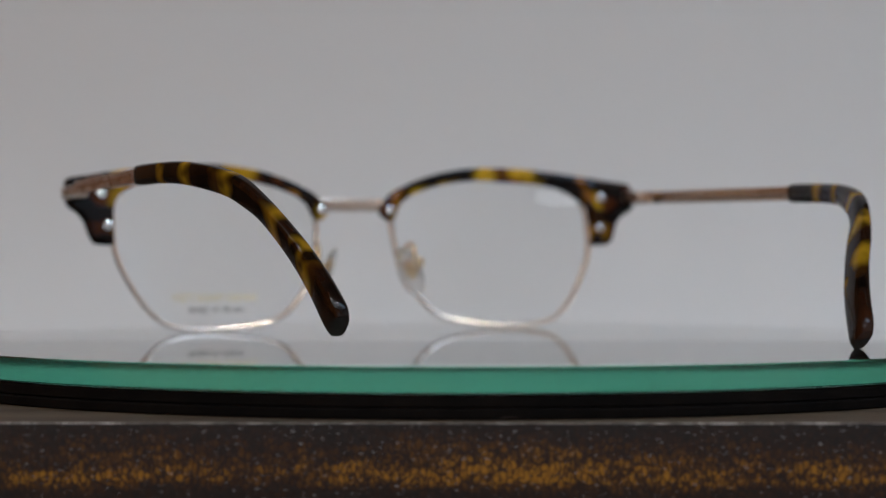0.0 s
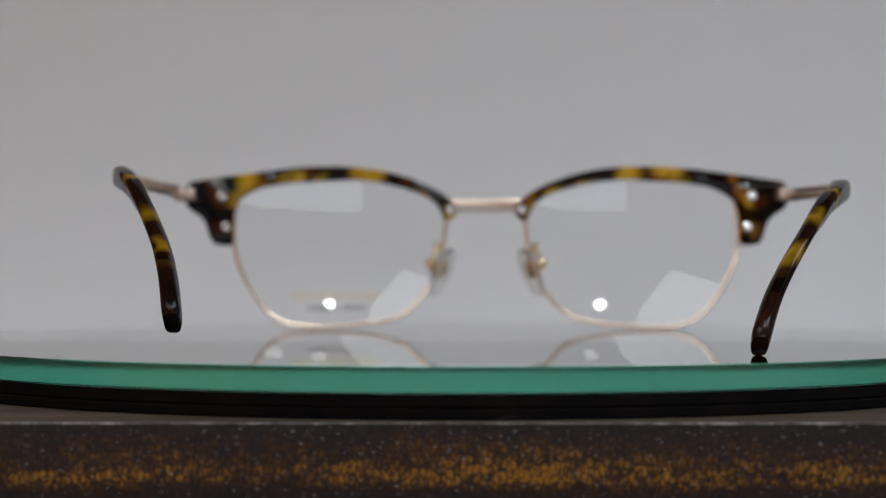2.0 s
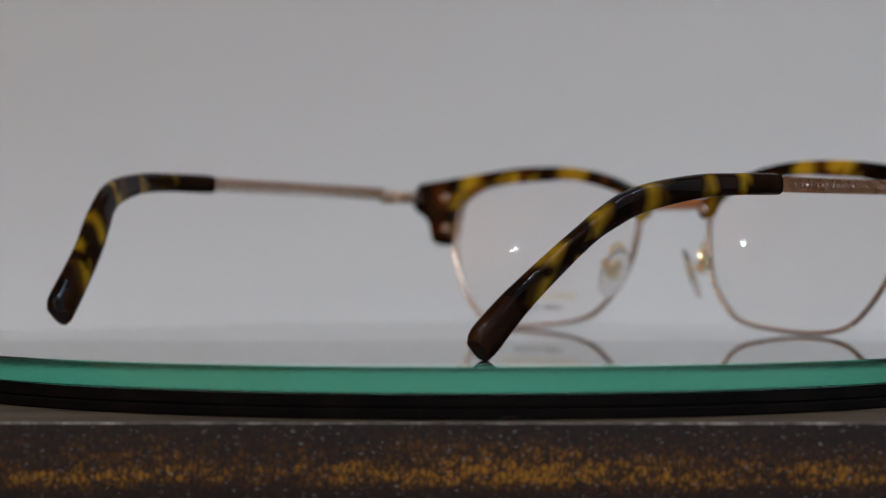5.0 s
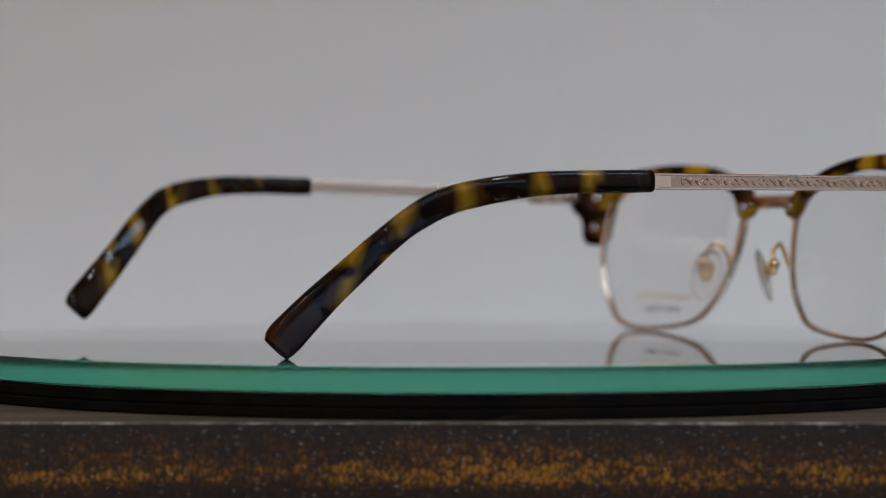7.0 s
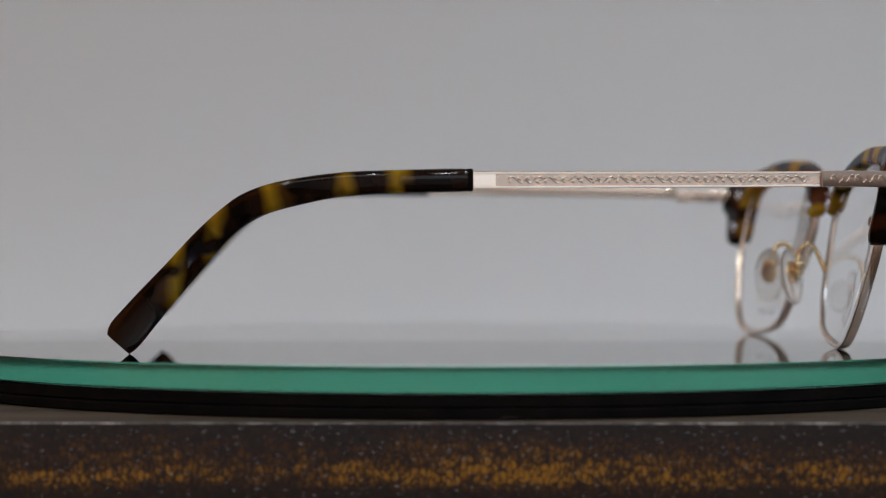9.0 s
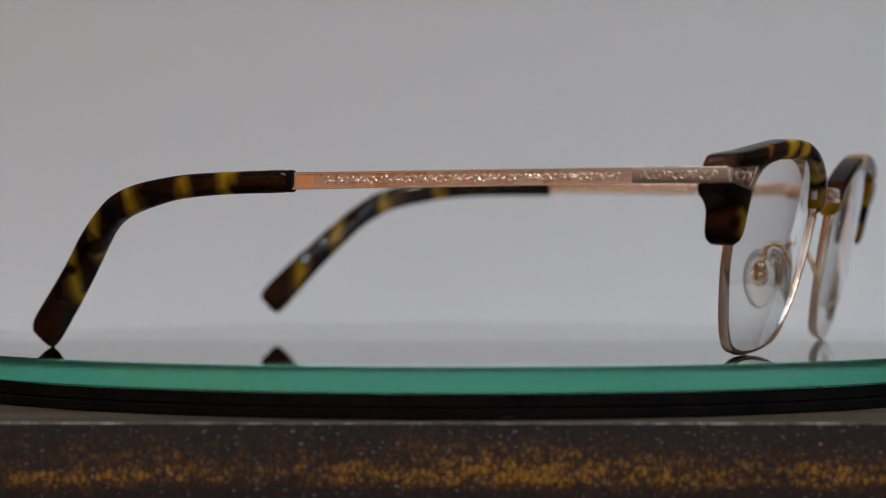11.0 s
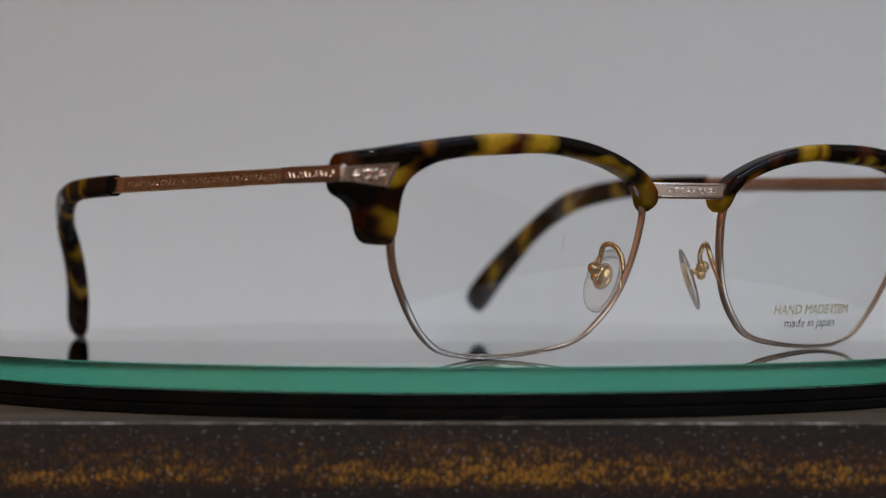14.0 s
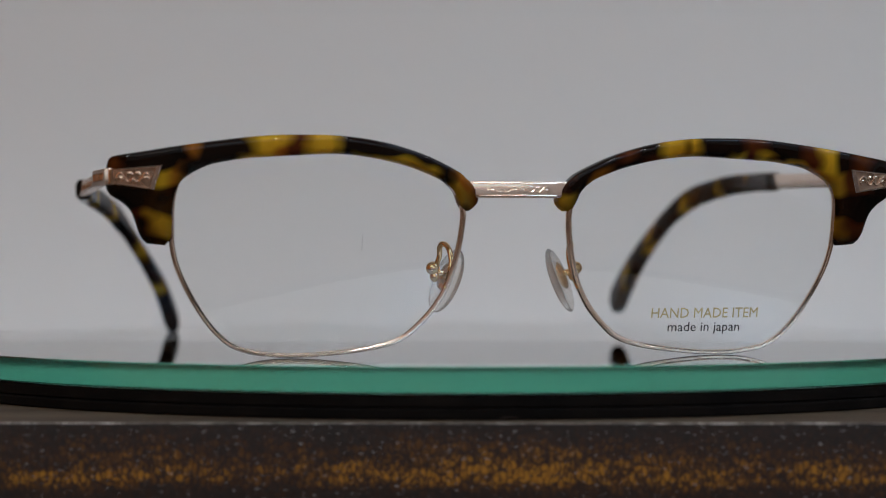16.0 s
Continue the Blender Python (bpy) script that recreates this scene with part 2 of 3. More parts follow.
def part(name, shape, mat, parent, label="", smooth=True):
    ob = mesh_object(name, shape[0], shape[1], mat, smooth)
    ob.parent = parent
    return tagged(ob, label)


def joined(*shapes):
    verts, faces = [], []
    for v, f in shapes:
        k = len(verts)
        verts += v
        faces += [tuple(i + k for i in g) for g in f]
    return verts, faces


def moved(shape, m):
    """A shape under a matrix in millimetres."""
    return [tuple(m @ Vector(v)) for v in shape[0]], shape[1]


def mirrored(shape):
    return [(-v[0], v[1], v[2]) for v in shape[0]], [tuple(reversed(f)) for f in shape[1]]


def spline(points, n, closed=False):
    """n points along a Catmull-Rom curve, evenly spaced."""
    p = [np.array(q, float) for q in points]
    k = len(p)
    get = (lambda i: p[i % k]) if closed else (lambda i: p[min(max(i, 0), k - 1)])
    fine = []
    for i in range(k if closed else k - 1):
        a, b, c, d = get(i - 1), get(i), get(i + 1), get(i + 2)
        for s in np.linspace(0, 1, 24, endpoint=False):
            fine.append(0.5 * (2 * b + (c - a) * s + (2 * a - 5 * b + 4 * c - d) * s * s + (3 * b - a - 3 * c + d) * s ** 3))
    fine.append(p[0] if closed else p[-1])
    fine = np.array(fine)
    run = np.concatenate([[0], np.cumsum(np.linalg.norm(np.diff(fine, axis=0), axis=1))])
    at = np.linspace(0, run[-1], n, endpoint=not closed)
    return np.stack([np.interp(at, run, fine[:, j]) for j in range(fine.shape[1])], 1)


def rings(loops, closed=False):
    """Skin through equal loops of points."""
    n, k = len(loops), len(loops[0])
    verts = [tuple(p) for loop in loops for p in loop]
    faces = [(i * k + j, i * k + (j + 1) % k, (i + 1) % n * k + (j + 1) % k, (i + 1) % n * k + j) for i in range(n if closed else n - 1) for j in range(k)]
    if not closed:
        faces += [tuple(range(k))[::-1], tuple((n - 1) * k + j for j in range(k))]
    return verts, faces


def squircle(k, power):
    out = []
    for j in range(k):
        a = 2 * math.pi * (j + 0.5) / k
        c, s = math.cos(a), math.sin(a)
        out.append((math.copysign(abs(c) ** (2 / power), c), math.copysign(abs(s) ** (2 / power), s)))
    return out


def tube(points, wide, deep, side, power=2.0, k=12, closed=False):
    """A bar along a path: half widths across the path and along side."""
    pts = np.array(points, float)
    n = len(pts)
    ring = squircle(k, power)
    loops = []
    for i in range(n):
        t = pts[(i + 1) % n] - pts[i - 1] if closed else pts[min(i + 1, n - 1)] - pts[max(i - 1, 0)]
        t = t / np.linalg.norm(t)
        s = np.array(side, float)
        s = s - t * s.dot(t)
        s = s / np.linalg.norm(s)
        w = np.cross(t, s)
        loops.append([pts[i] + w * wide * a + s * deep * b for a, b in ring])
    return rings(loops, closed)


def ball(centre, rx, ry, rz, m=None, u=20, v=12):
    verts, faces = [(0, 0, rz)], []
    for i in range(1, v):
        b = math.pi * i / v
        verts += [(rx * math.sin(b) * math.cos(2 * math.pi * j / u), ry * math.sin(b) * math.sin(2 * math.pi * j / u), rz * math.cos(b)) for j in range(u)]
    verts.append((0, 0, -rz))
    faces += [(0, 1 + j, 1 + (j + 1) % u) for j in range(u)]
    for i in range(v - 2):
        faces += [(1 + i * u + j, 1 + (i + 1) * u + j, 1 + (i + 1) * u + (j + 1) % u, 1 + i * u + (j + 1) % u) for j in range(u)]
    e = len(verts) - 1
    faces += [(e, e - u + (j + 1) % u, e - u + j) for j in range(u)]
    turn = (m or Matrix()).to_3x3()
    return [tuple(turn @ Vector(q) + Vector(centre)) for q in verts], faces


def lathe(profile, u=96):
    """A turned solid from (radius, z) pairs, closed at both ends."""
    return rings([[(r * math.cos(2 * math.pi * j / u), r * math.sin(2 * math.pi * j / u), z) for j in range(u)] for r, z in profile])


def box(x0, x1, y0, y1, z0, z1, bevel=0.0):
    b = min(bevel, (x1 - x0) / 2, (y1 - y0) / 2)
    c = bevel
    def loop(d, z):
        return [(x0 + d, y0 + d, z), (x1 - d, y0 + d, z), (x1 - d, y1 - d, z), (x0 + d, y1 - d, z)]
    if not bevel:
        return rings([loop(0, z0), loop(0, z1)])
    return rings([loop(b, z0), loop(b * 0.3, z0 + c * 0.3), loop(0, z0 + c), loop(0, z1 - c), loop(b * 0.3, z1 - c * 0.3), loop(b, z1)])


# ---- the room ----
def setting(name, shape, mat, label):
    ob = mesh_object(name, *shape, mat, smooth=False)
    return tagged(ob, label, name.split("_")[0], kind="structure")


setting("wall_north", box(-2600, 2600, 420, 520, -750, 1900), UMBER_WALL, "plain umber painted wall behind the shelf board")
setting("wall_south", joined(box(-2600, -200, -3900, -3800, -750, 1900), box(2200, 2600, -3900, -3800, -750, 1900),
                             box(-200, 2200, -3900, -3800, -750, 420), box(-200, 2200, -3900, -3800, 1420, 1900)), WALL, "plain white painted wall with a window opening")
window_1 = tagged(new("window_1"), "white framed shop window letting in daylight", "window", kind="structure")
for x0, x1, z0, z1 in ((-200, -180, 420, 1420), (2180, 2200, 420, 1420), (-180, 2180, 420, 440), (-180, 2180, 1400, 1420)):
    part("window_frame", box(x0, x1, -3860, -3805, z0, z1), WALL, window_1)
setting("wall_west", box(-2700, -2600, -3900, 520, -750, 1900), OCHRE, "plain ochre painted wall")
setting("wall_east", box(2600, 2700, -3900, 520, -750, 1900), WALL, "plain white painted wall")
setting("floor", box(-2700, 2700, -3900, 520, -850, -750), FLOOR, "plain brown floor")
setting("ceiling", box(-2700, 2700, -3900, 520, 1900, 2000), WALL, "plain white ceiling with inset lights")


def paper_sheet():
    """A tall sheet of backdrop paper, standing on the board in a gentle curve, one side further back."""
    y, z, front = 215.0, -8.5, []
    for k in range(101):
        front.append((y, z))
        lean = radians(-6 + 40 * math.exp(-k * 7 / 62))
        y += 7 * math.sin(lean)
        z += 7 * math.cos(lean)
    n = len(front)
    loops = []
    for x in np.linspace(-240, 240, 33):
        bow = 0.00026 * (x - 220) ** 2
        loops.append([(x, a + bow, b) for a, b in front] + [(x, a + bow + 0.6, b) for a, b in reversed(front)])
    return rings(loops)


paper = mesh_object("backdrop", *paper_sheet(), WALL)
tagged(paper, "plain matt white backdrop paper, gently curved", "backdrop", kind="structure")

panel_light = tagged(new("ceiling_light"), "white square panel light on the ceiling", "ceiling light")
panel_light.matrix_basis = pose(-1.0, -2.2, 0, 0, 0, 54)
part("frame", joined(box(-710, 710, -850, -820, 1875, 1899), box(-710, 710, 820, 850, 1875, 1899), box(-710, -680, -820, 820, 1875, 1899), box(680, 710, -820, 820, 1875, 1899)), WALL, panel_light)
part("diffuser", box(-680, 680, -820, 820, 1880, 1898), PANEL, panel_light, "glowing white diffuser")


# Fill panels without a known source, added to brighten the backdrop.
def overhead_light():
    d = tagged(new("overhead_light"), "square white fill panel, added unseen above the shelf to brighten the backdrop", "ceiling light", "overhead panel lights")
    part("frame", joined(box(-320, 320, -320, -300, 1875, 1899), box(-320, 320, 300, 320, 1875, 1899), box(-320, -300, -300, 300, 1875, 1899), box(300, 320, -300, 300, 1875, 1899)), WALL, d)
    part("diffuser", box(-300, 300, -300, 300, 1880, 1898), OVERHEAD, d, "glowing white diffuser")
    return d


lamp = overhead_light()
copy_thing(lamp, pose(1.95, -0.75, 0))
lamp.matrix_basis = pose(1.15, -0.75, 0)


def downlight():
    d = tagged(new("downlight"), "small round recessed ceiling downlight, lit warm white", "ceiling light", "ceiling downlights")
    part("trim_ring", rings([[(r * math.cos(a * math.pi / 16), r * math.sin(a * math.pi / 16), z) for a in range(32)] for r, z in ((69, 1898), (88, 1898), (88, 1893), (69, 1893))], True), WALL, d)
    part("bulb", lathe([(67, 1898), (67, 1895), (50, 1891)], 32), SPOT, d, "glowing bulb face")
    return d


first = downlight()
copy_thing(first, pose(-1.95, -2.25, -0.0181))  # set in the corner of the panel light
# The last five are added at assumed, unseen places for more glints on metal.
for x, y in ((-1.98, -2.58), (0.28, -2.32), (0.68, -2.27), (0.6, -1.3), (0.45, -0.8), (-1.35, -1.15), (1.75, -1.35), (-0.5, -1.45)):
    copy_thing(first, pose(x, y, 0))
first.matrix_basis = pose(0.20, -2.67, 0)
wall_light = tagged(new("wall_light"), "small round wall light on the ochre wall, lit warm white", "wall light")
wall_light.matrix_basis = pose(-2.6, -1.50, 1.27, 0, 90, 0)
part("mount", lathe([(1, 0.5), (64, 0.5), (64, 14), (58, 18), (1, 18)], 32), WALL, wall_light)
part("bulb", lathe([(1, 18.5), (24, 18.5), (22, 26), (14, 31), (1, 33)], 32), SPOT, wall_light, "glowing bulb face")

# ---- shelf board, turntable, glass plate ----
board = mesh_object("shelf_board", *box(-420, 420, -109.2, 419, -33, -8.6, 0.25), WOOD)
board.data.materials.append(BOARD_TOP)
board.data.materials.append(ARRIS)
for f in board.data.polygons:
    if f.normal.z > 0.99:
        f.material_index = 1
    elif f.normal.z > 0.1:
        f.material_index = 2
tagged(board, "dark stained wooden shelf board, amber front, rubbed edge with painted highlight", "shelf")

turntable = tagged(new("turntable"), "low black round turntable under a glass plate", "turntable")
part("platter", lathe([(10, -6.6), (104.6, -6.6), (104.9, -6.4), (104.9, -4.9), (104.6, -4.55), (10, -4.5)], 160), BLACK, turntable, "black rubber platter")
# Hidden reflector, added so the glass top and edge come out brighter.
part("mirror_disc", lathe([(1, -4.49), (104.0, -4.49), (104.0, -4.44), (1, -4.44)], 160), MIRROR, turntable, "unseen satin reflector disc, added under the glass to brighten it")
part("base_ring", lathe([(10, -8.55), (104.2, -8.55), (104.9, -8.3), (105.0, -7.0), (104.7, -6.7), (10, -6.65)], 160), BLACK, turntable, "matt black base ring")

glass_plate = tagged(new("glass_plate"), "round clear glass plate with a green polished edge", "glass plate")
part("plate", lathe([(0.01, -4.4), (104.7, -4.4), (105.2, -4.1), (105.2, -0.25), (104.9, 0.0), (0.01, 0.0)], 192), GLASS, glass_plate)
plate = glass_plate.children[0].data
plate.materials.append(GLASS_FACE)
for f in plate.polygons:
    f.material_index = 1 if abs(f.normal.z) > 0.9 else 0

# ---- the eyeglasses (millimetres; x to the wearer's right, y forward) ----
glasses = tagged(new("eyeglasses"), "browline eyeglasses, tortoiseshell acetate and rose gold metal, on the glass plate", "eyeglasses")
LENS_X, LENS_Z = 33.5, 18.0


def front_y(x, z):
    """The tilted, slightly wrapped front of the frame."""
    return 70.7 + 0.2347 * z - 0.0008 * x * x - 0.0136 * max(0.0, abs(x) - 58) ** 2


def lens_y(x, z):
    return front_y(x, z) + 1.2 - ((x - LENS_X) ** 2 + (z - LENS_Z) ** 2) / 270


BROW_OUT = ((64.0, 19.9), (64.9, 23.0), (65.8, 25.3), (67.4, 26.9), (69.2, 28.0), (69.9, 29.4), (70.0, 31.8), (69.6, 33.8), (68.6, 34.5), (63.5, 35.3), (58.5, 36.1),
            (50.5, 37.2), (45.1, 37.8), (39.1, 38.1), (31.7, 37.9), (24.8, 36.9), (17.8, 35.0), (12.8, 32.9), (9.3, 30.9), (7.0, 28.5), (6.8, 26.8), (7.5, 25.4))
BROW_IN = ((59.1, 19.4), (58.9, 23.0), (58.9, 25.6), (58.7, 27.4), (58.5, 28.3), (58.1, 29.4), (57.5, 30.4), (56.1, 31.5), (54.5, 32.4), (52.6, 33.2), (50.4, 33.7),
           (46.5, 34.3), (43.6, 34.5), (38.4, 34.8), (31.6, 35.1), (25.4, 34.5), (19.5, 33.2), (15.5, 31.8), (13.0, 30.6), (11.1, 28.8), (10.4, 26.9), (10.1, 25.5))
RIM_LOW = ((58.9, 21.5), (58.6, 18.5), (57.4, 14.6), (54.6, 9.3), (51.4, 4.9), (47.8, 2.05), (42.8, 0.8), (37.0, 0.55), (30.4, 1.0), (23.4, 2.0), (19.2, 3.4), (16.4, 5.7),
           (13.7, 8.8), (11.6, 12.6), (10.1, 17.5), (9.3, 23.0), (9.5, 26.4))
RIM_HIGH = ((11.6, 30.1), (16.0, 32.9), (23.0, 35.0), (31.0, 35.9), (40.0, 35.6), (48.0, 34.8), (54.0, 33.4), (57.4, 31.4), (58.8, 27.5))


def brow_shape():
    pairs = spline([(*a, *b) for a, b in zip(BROW_OUT, BROW_IN)], 110)
    ring = squircle(36, 4.8)
    loops = []
    n = len(pairs)
    for i, (ox, oz, ix, iz) in enumerate(pairs):
        end = min(i, n - 1 - i)
        shrink = ((0.62, 0.86, 0.95, 0.99) if i < n / 2 else (0.45, 0.78, 0.93, 0.985))[end] if end < 4 else 1.0
        oz = oz + (0.15 if oz > 31 else 0.0) + 0.35 * min(max((36 - ox) / 14, 0), 1) * (oz > 28)
        mx, mz, hx, hz = (ox + ix) / 2, (oz + iz) / 2, (ox - ix) / 2 * shrink, (oz - iz) / 2 * shrink
        deep = 4.1 + 1.1 * min(max((mx - 50) / 12, 0), 1)
        loop = []
        for u, w in ring:
            x, z = mx + u * hx, mz + u * hz
            bulge = 0.35 * (1 - u * u) if w > 0 else 0
            loop.append((x, front_y(x, z) - deep * (1 - w * shrink) / 2 + bulge, z))
        loops.append(loop)
    return rings(loops)


def rim_path(n=150):
    p = spline(RIM_LOW + RIM_HIGH, n, closed=True)
    return [(x, front_y(x, z) - 1.1 - ((x - LENS_X) ** 2 + (z - LENS_Z) ** 2) / 700 - 0.02 * (x - LENS_X), z) for x, z in p]


def lens_shape():
    """A thin curved lens with two faces and an edge."""
    edge = [(x, z) for x, _, z in rim_path(96)]
    verts, faces, k = [], [], 96
    for back in (0, 1):
        for s in (1.0, 0.8, 0.6, 0.4, 0.2):
            for x, z in edge:
                px, pz = LENS_X + (x - LENS_X) * s, LENS_Z + (z - LENS_Z) * s
                verts.append((px, lens_y(px, pz) - 0.6 - 1.0 * back, pz))
        verts.append((LENS_X, lens_y(LENS_X, LENS_Z) - 0.6 - 1.0 * back, LENS_Z))
    half = 5 * k + 1
    for b in (0, half):
        for i in range(4):
            faces += [(b + i * k + j, b + i * k + (j + 1) % k, b + (i + 1) * k + (j + 1) % k, b + (i + 1) * k + j) for j in range(k)]
        faces += [(b + 4 * k + j, b + 4 * k + (j + 1) % k, b + 5 * k) for j in range(k)]
    faces += [(j, (j + 1) % k, half + (j + 1) % k, half + j) for j in range(k)]
    return verts, faces


BROW_R = tortoise("tortoiseshell_brow_r", "X", 0.0, 0.072,
                  bands(0.0, 0.072, (0.0, BROWN), (0.0085, AMBER), (0.0105, DARK), (0.0315, YELLOW), (0.0368, BROWN), (0.0393, YELLOW), (0.0460, DARK), (0.0555, AMBER), (0.0575, DARK), (0.0680, BROWN)),
                  0.0016, 0.36, True, lower=bands(0.0, 0.072, (0.0, BROWN), (0.0085, HONEY), (0.0105, DARK), (0.0130, YELLOW), (0.0290, DARK), (0.0318, YELLOW), (0.0362, BROWN), (0.0400, AMBER), (0.0425, YELLOW),
                                                  (0.0478, DARK), (0.0568, AMBER), (0.0592, YELLOW), (0.0625, BROWN), (0.0650, DARK)))
BROW_L = tortoise("tortoiseshell_brow_l", "X", -0.072, 0.0,
                  bands(-0.072, 0.0, (-0.072, DARK), (-0.0655, BROWN), (-0.0620, DARK), (-0.0578, YELLOW), (-0.0540, BROWN), (-0.0510, DARK), (-0.0450, BROWN), (-0.0400, DARK), (-0.0325, YELLOW), (-0.0250, DARK),
                        (-0.0205, BROWN), (-0.0180, DARK), (-0.0090, BROWN)),
                  0.0016, 0.36, True, lower=bands(-0.072, 0.0, (-0.072, DARK), (-0.0655, BROWN), (-0.0600, HONEY), (-0.0560, AMBER), (-0.0525, YELLOW), (-0.0435, BROWN), (-0.0405, YELLOW), (-0.0385, DARK), (-0.0330, YELLOW),
                                                  (-0.0255, BROWN), (-0.0225, DARK), (-0.0165, AMBER), (-0.0130, DARK), (-0.0095, YELLOW)))
UMBER, TAN, OCHRE_GOLD = (0.024, 0.008, 0.003), (0.10, 0.045, 0.005), (0.52, 0.31, 0.008)
SLEEVE = tortoise("tortoiseshell_sleeve", "Y", -0.070, -0.004, bands(-0.070, -0.004, (-0.070, (0.05, 0.016, 0.005)), (-0.0660, UMBER), (-0.0592, TAN), (-0.0573, OCHRE_GOLD), (-0.0548, UMBER), (-0.0502, OCHRE_GOLD), (-0.0477, UMBER),
                  (-0.0400, OCHRE_GOLD), (-0.0376, TAN), (-0.0345, UMBER), (-0.0278, OCHRE_GOLD), (-0.0254, UMBER), (-0.0190, OCHRE_GOLD), (-0.0158, UMBER)), 0.0011, 0.44, depth=0.42)


def screw_shape(centre, r, facing):
    """A domed screw head with a crossed slot, facing a direction."""
    turn = Vector(facing).to_track_quat("Z", "Y").to_matrix().to_4x4()
    head = lathe([(r * 0.8, -0.8), (r, -0.5), (r, 0.1), (r * 0.9, 0.3), (r * 0.6, 0.42), (r * 0.55, 0.25), (0.02, 0.22)], 20)
    return moved(head, Matrix.Translation(centre) @ turn)


def both_sides(name, shape, mat, label="", parent=glasses):
    a = part(name, shape, mat, parent, label)
    b = part(name, mirrored(shape), mat if not isinstance(mat, tuple) else mat[1], parent, label)
    return a, b


def aside(shape):
    """The left eye's half sits slightly further out."""
    return moved(shape, Matrix.Translation((-0.3, 0, 0)))


brow = brow_shape()
part("browline", brow, BROW_R, glasses, "polished tortoiseshell acetate browline")
part("browline", aside(mirrored(brow)), BROW_L, glasses, "polished tortoiseshell acetate browline")
rim = tube(rim_path(), 0.5, 0.9, (0, 1, 0), 2.6, 10, True)
part("rim", rim, GOLD, glasses, "thin rose gold metal rim")
part("rim", aside(mirrored(rim)), GOLD, glasses, "thin rose gold metal rim")
lens_r = part("lens", lens_shape(), LENS, glasses, "clear demonstration lens")
lens_l = part("lens", aside(mirrored(lens_shape())), LENS, glasses, "clear demonstration lens")
lens_r.visible_shadow = lens_l.visible_shadow = False


def lettering(words, size, x0, x1, z, mat, parent):
    """Flat letters on the front of the left lens, read from the front, from x0 to x1."""
    curve = bpy.data.curves.new("lettering", "FONT")
    curve.body, curve.size, curve.resolution_u, curve.offset = words, size, 2, 0.0
    text = new("lettering", curve)
    bpy.context.view_layer.update()
    me = bpy.data.meshes.new_from_object(text.evaluated_get(bpy.context.evaluated_depsgraph_get()))
    bpy.data.objects.remove(text)
    xs = [v.co.x for v in me.vertices]
    low, wide = min(xs), max(xs) - min(xs)
    for v in me.vertices:
        x = x0 + (v.co.x - low) / wide * (x1 - x0)
        h = z + v.co.y
        v.co = Vector((x, lens_y(-x - 0.3, h) - 0.6 + 0.03, h)) * 0.001
    me.materials.append(mat)
    ob = new("lettering", me)
    ob.parent = parent
    return ob


tagged(lettering("HAND MADE ITEM", 2.6, -25.3, -45.3, 6.7, GILT, lens_l), "gilt capital lettering")
tagged(lettering("made in japan", 2.4, -28.5, -42.0, 4.3, INK, lens_l), "small grey lettering")

mark = [(26.8 + 0.12 * math.sin(k * 1.3), lens_y(26.8, 18.6 + 0.28 * k) - 0.58, 18.6 + 0.28 * k) for k in range(11)]
part("scratch", tube(mark, 0.035, 0.02, (0, 1, 0), 2, 6), INK, lens_r, "fine dark vertical scratch")

# bridge with a chased scroll
arch = [(x, front_y(0, 29) - 1.2 + 1.0 * (1 - (x / 9.5) ** 2), 29.1) for x in np.linspace(-9.4, 9.4, 25)]
bridge = part("bridge", tube(arch, 1.45, 0.7, (0, 1, 0), 5, 16), GOLD, glasses, "rose gold bridge with a chased scroll")


def scrolls(x0, x1, count, height, place, radius):
    """A run of S-shaped scrolls between x0 and x1; place(s, h) gives the point on the surface."""
    shapes = []
    step = (x1 - x0) / count
    for i in range(count):
        c = x0 + (i + 0.5) * step
        flip = 1 if i % 2 else -1
        pts = [place(c + 0.5 * step * f, height * 0.85 * math.sin(f * math.pi) * flip) for f in np.linspace(-1, 1, 13)]
        shapes.append(tube(pts, radius, radius, (0.31, 0.62, 0.72), 2, 6))
        for e in (-1, 1):
            curl = [place(c + step * (0.27 * e + 0.20 * math.cos(a)), height * (-0.42 * e * flip + 0.42 * math.sin(a))) for a in np.linspace(0.3, 4.6, 9)]
            shapes.append(tube(curl, radius * 0.8, radius * 0.8, (0.31, 0.62, 0.72), 2, 5))
    return joined(*shapes)


part("scroll", joined(scrolls(-5.5, 5.5, 4, 0.55, lambda s, h: (s, front_y(0, 29) - 0.47 + 1.0 * (1 - (s / 9.5) ** 2), 29.1 + h), 0.12),
                      *[tube([(x, front_y(0, 29) - 0.47 + 1.0 * (1 - (x / 9.5) ** 2), z) for x in np.linspace(-6.8, 6.8, 15)], 0.11, 0.11, (0, 1, 0), 2, 6) for z in (28.05, 30.15)]), GOLD, bridge)

for x, z, deep, r in ((62.0, 31.1, 5.2, 1.25), (60.9, 23.9, 5.2, 1.15), (8.5, 27.8, 4.1, 1.05)):
    both_sides("screw", screw_shape((x, front_y(x, z) - deep - 0.02, z), r, (0, -1, 0.15)), SILVER, "small steel screw")


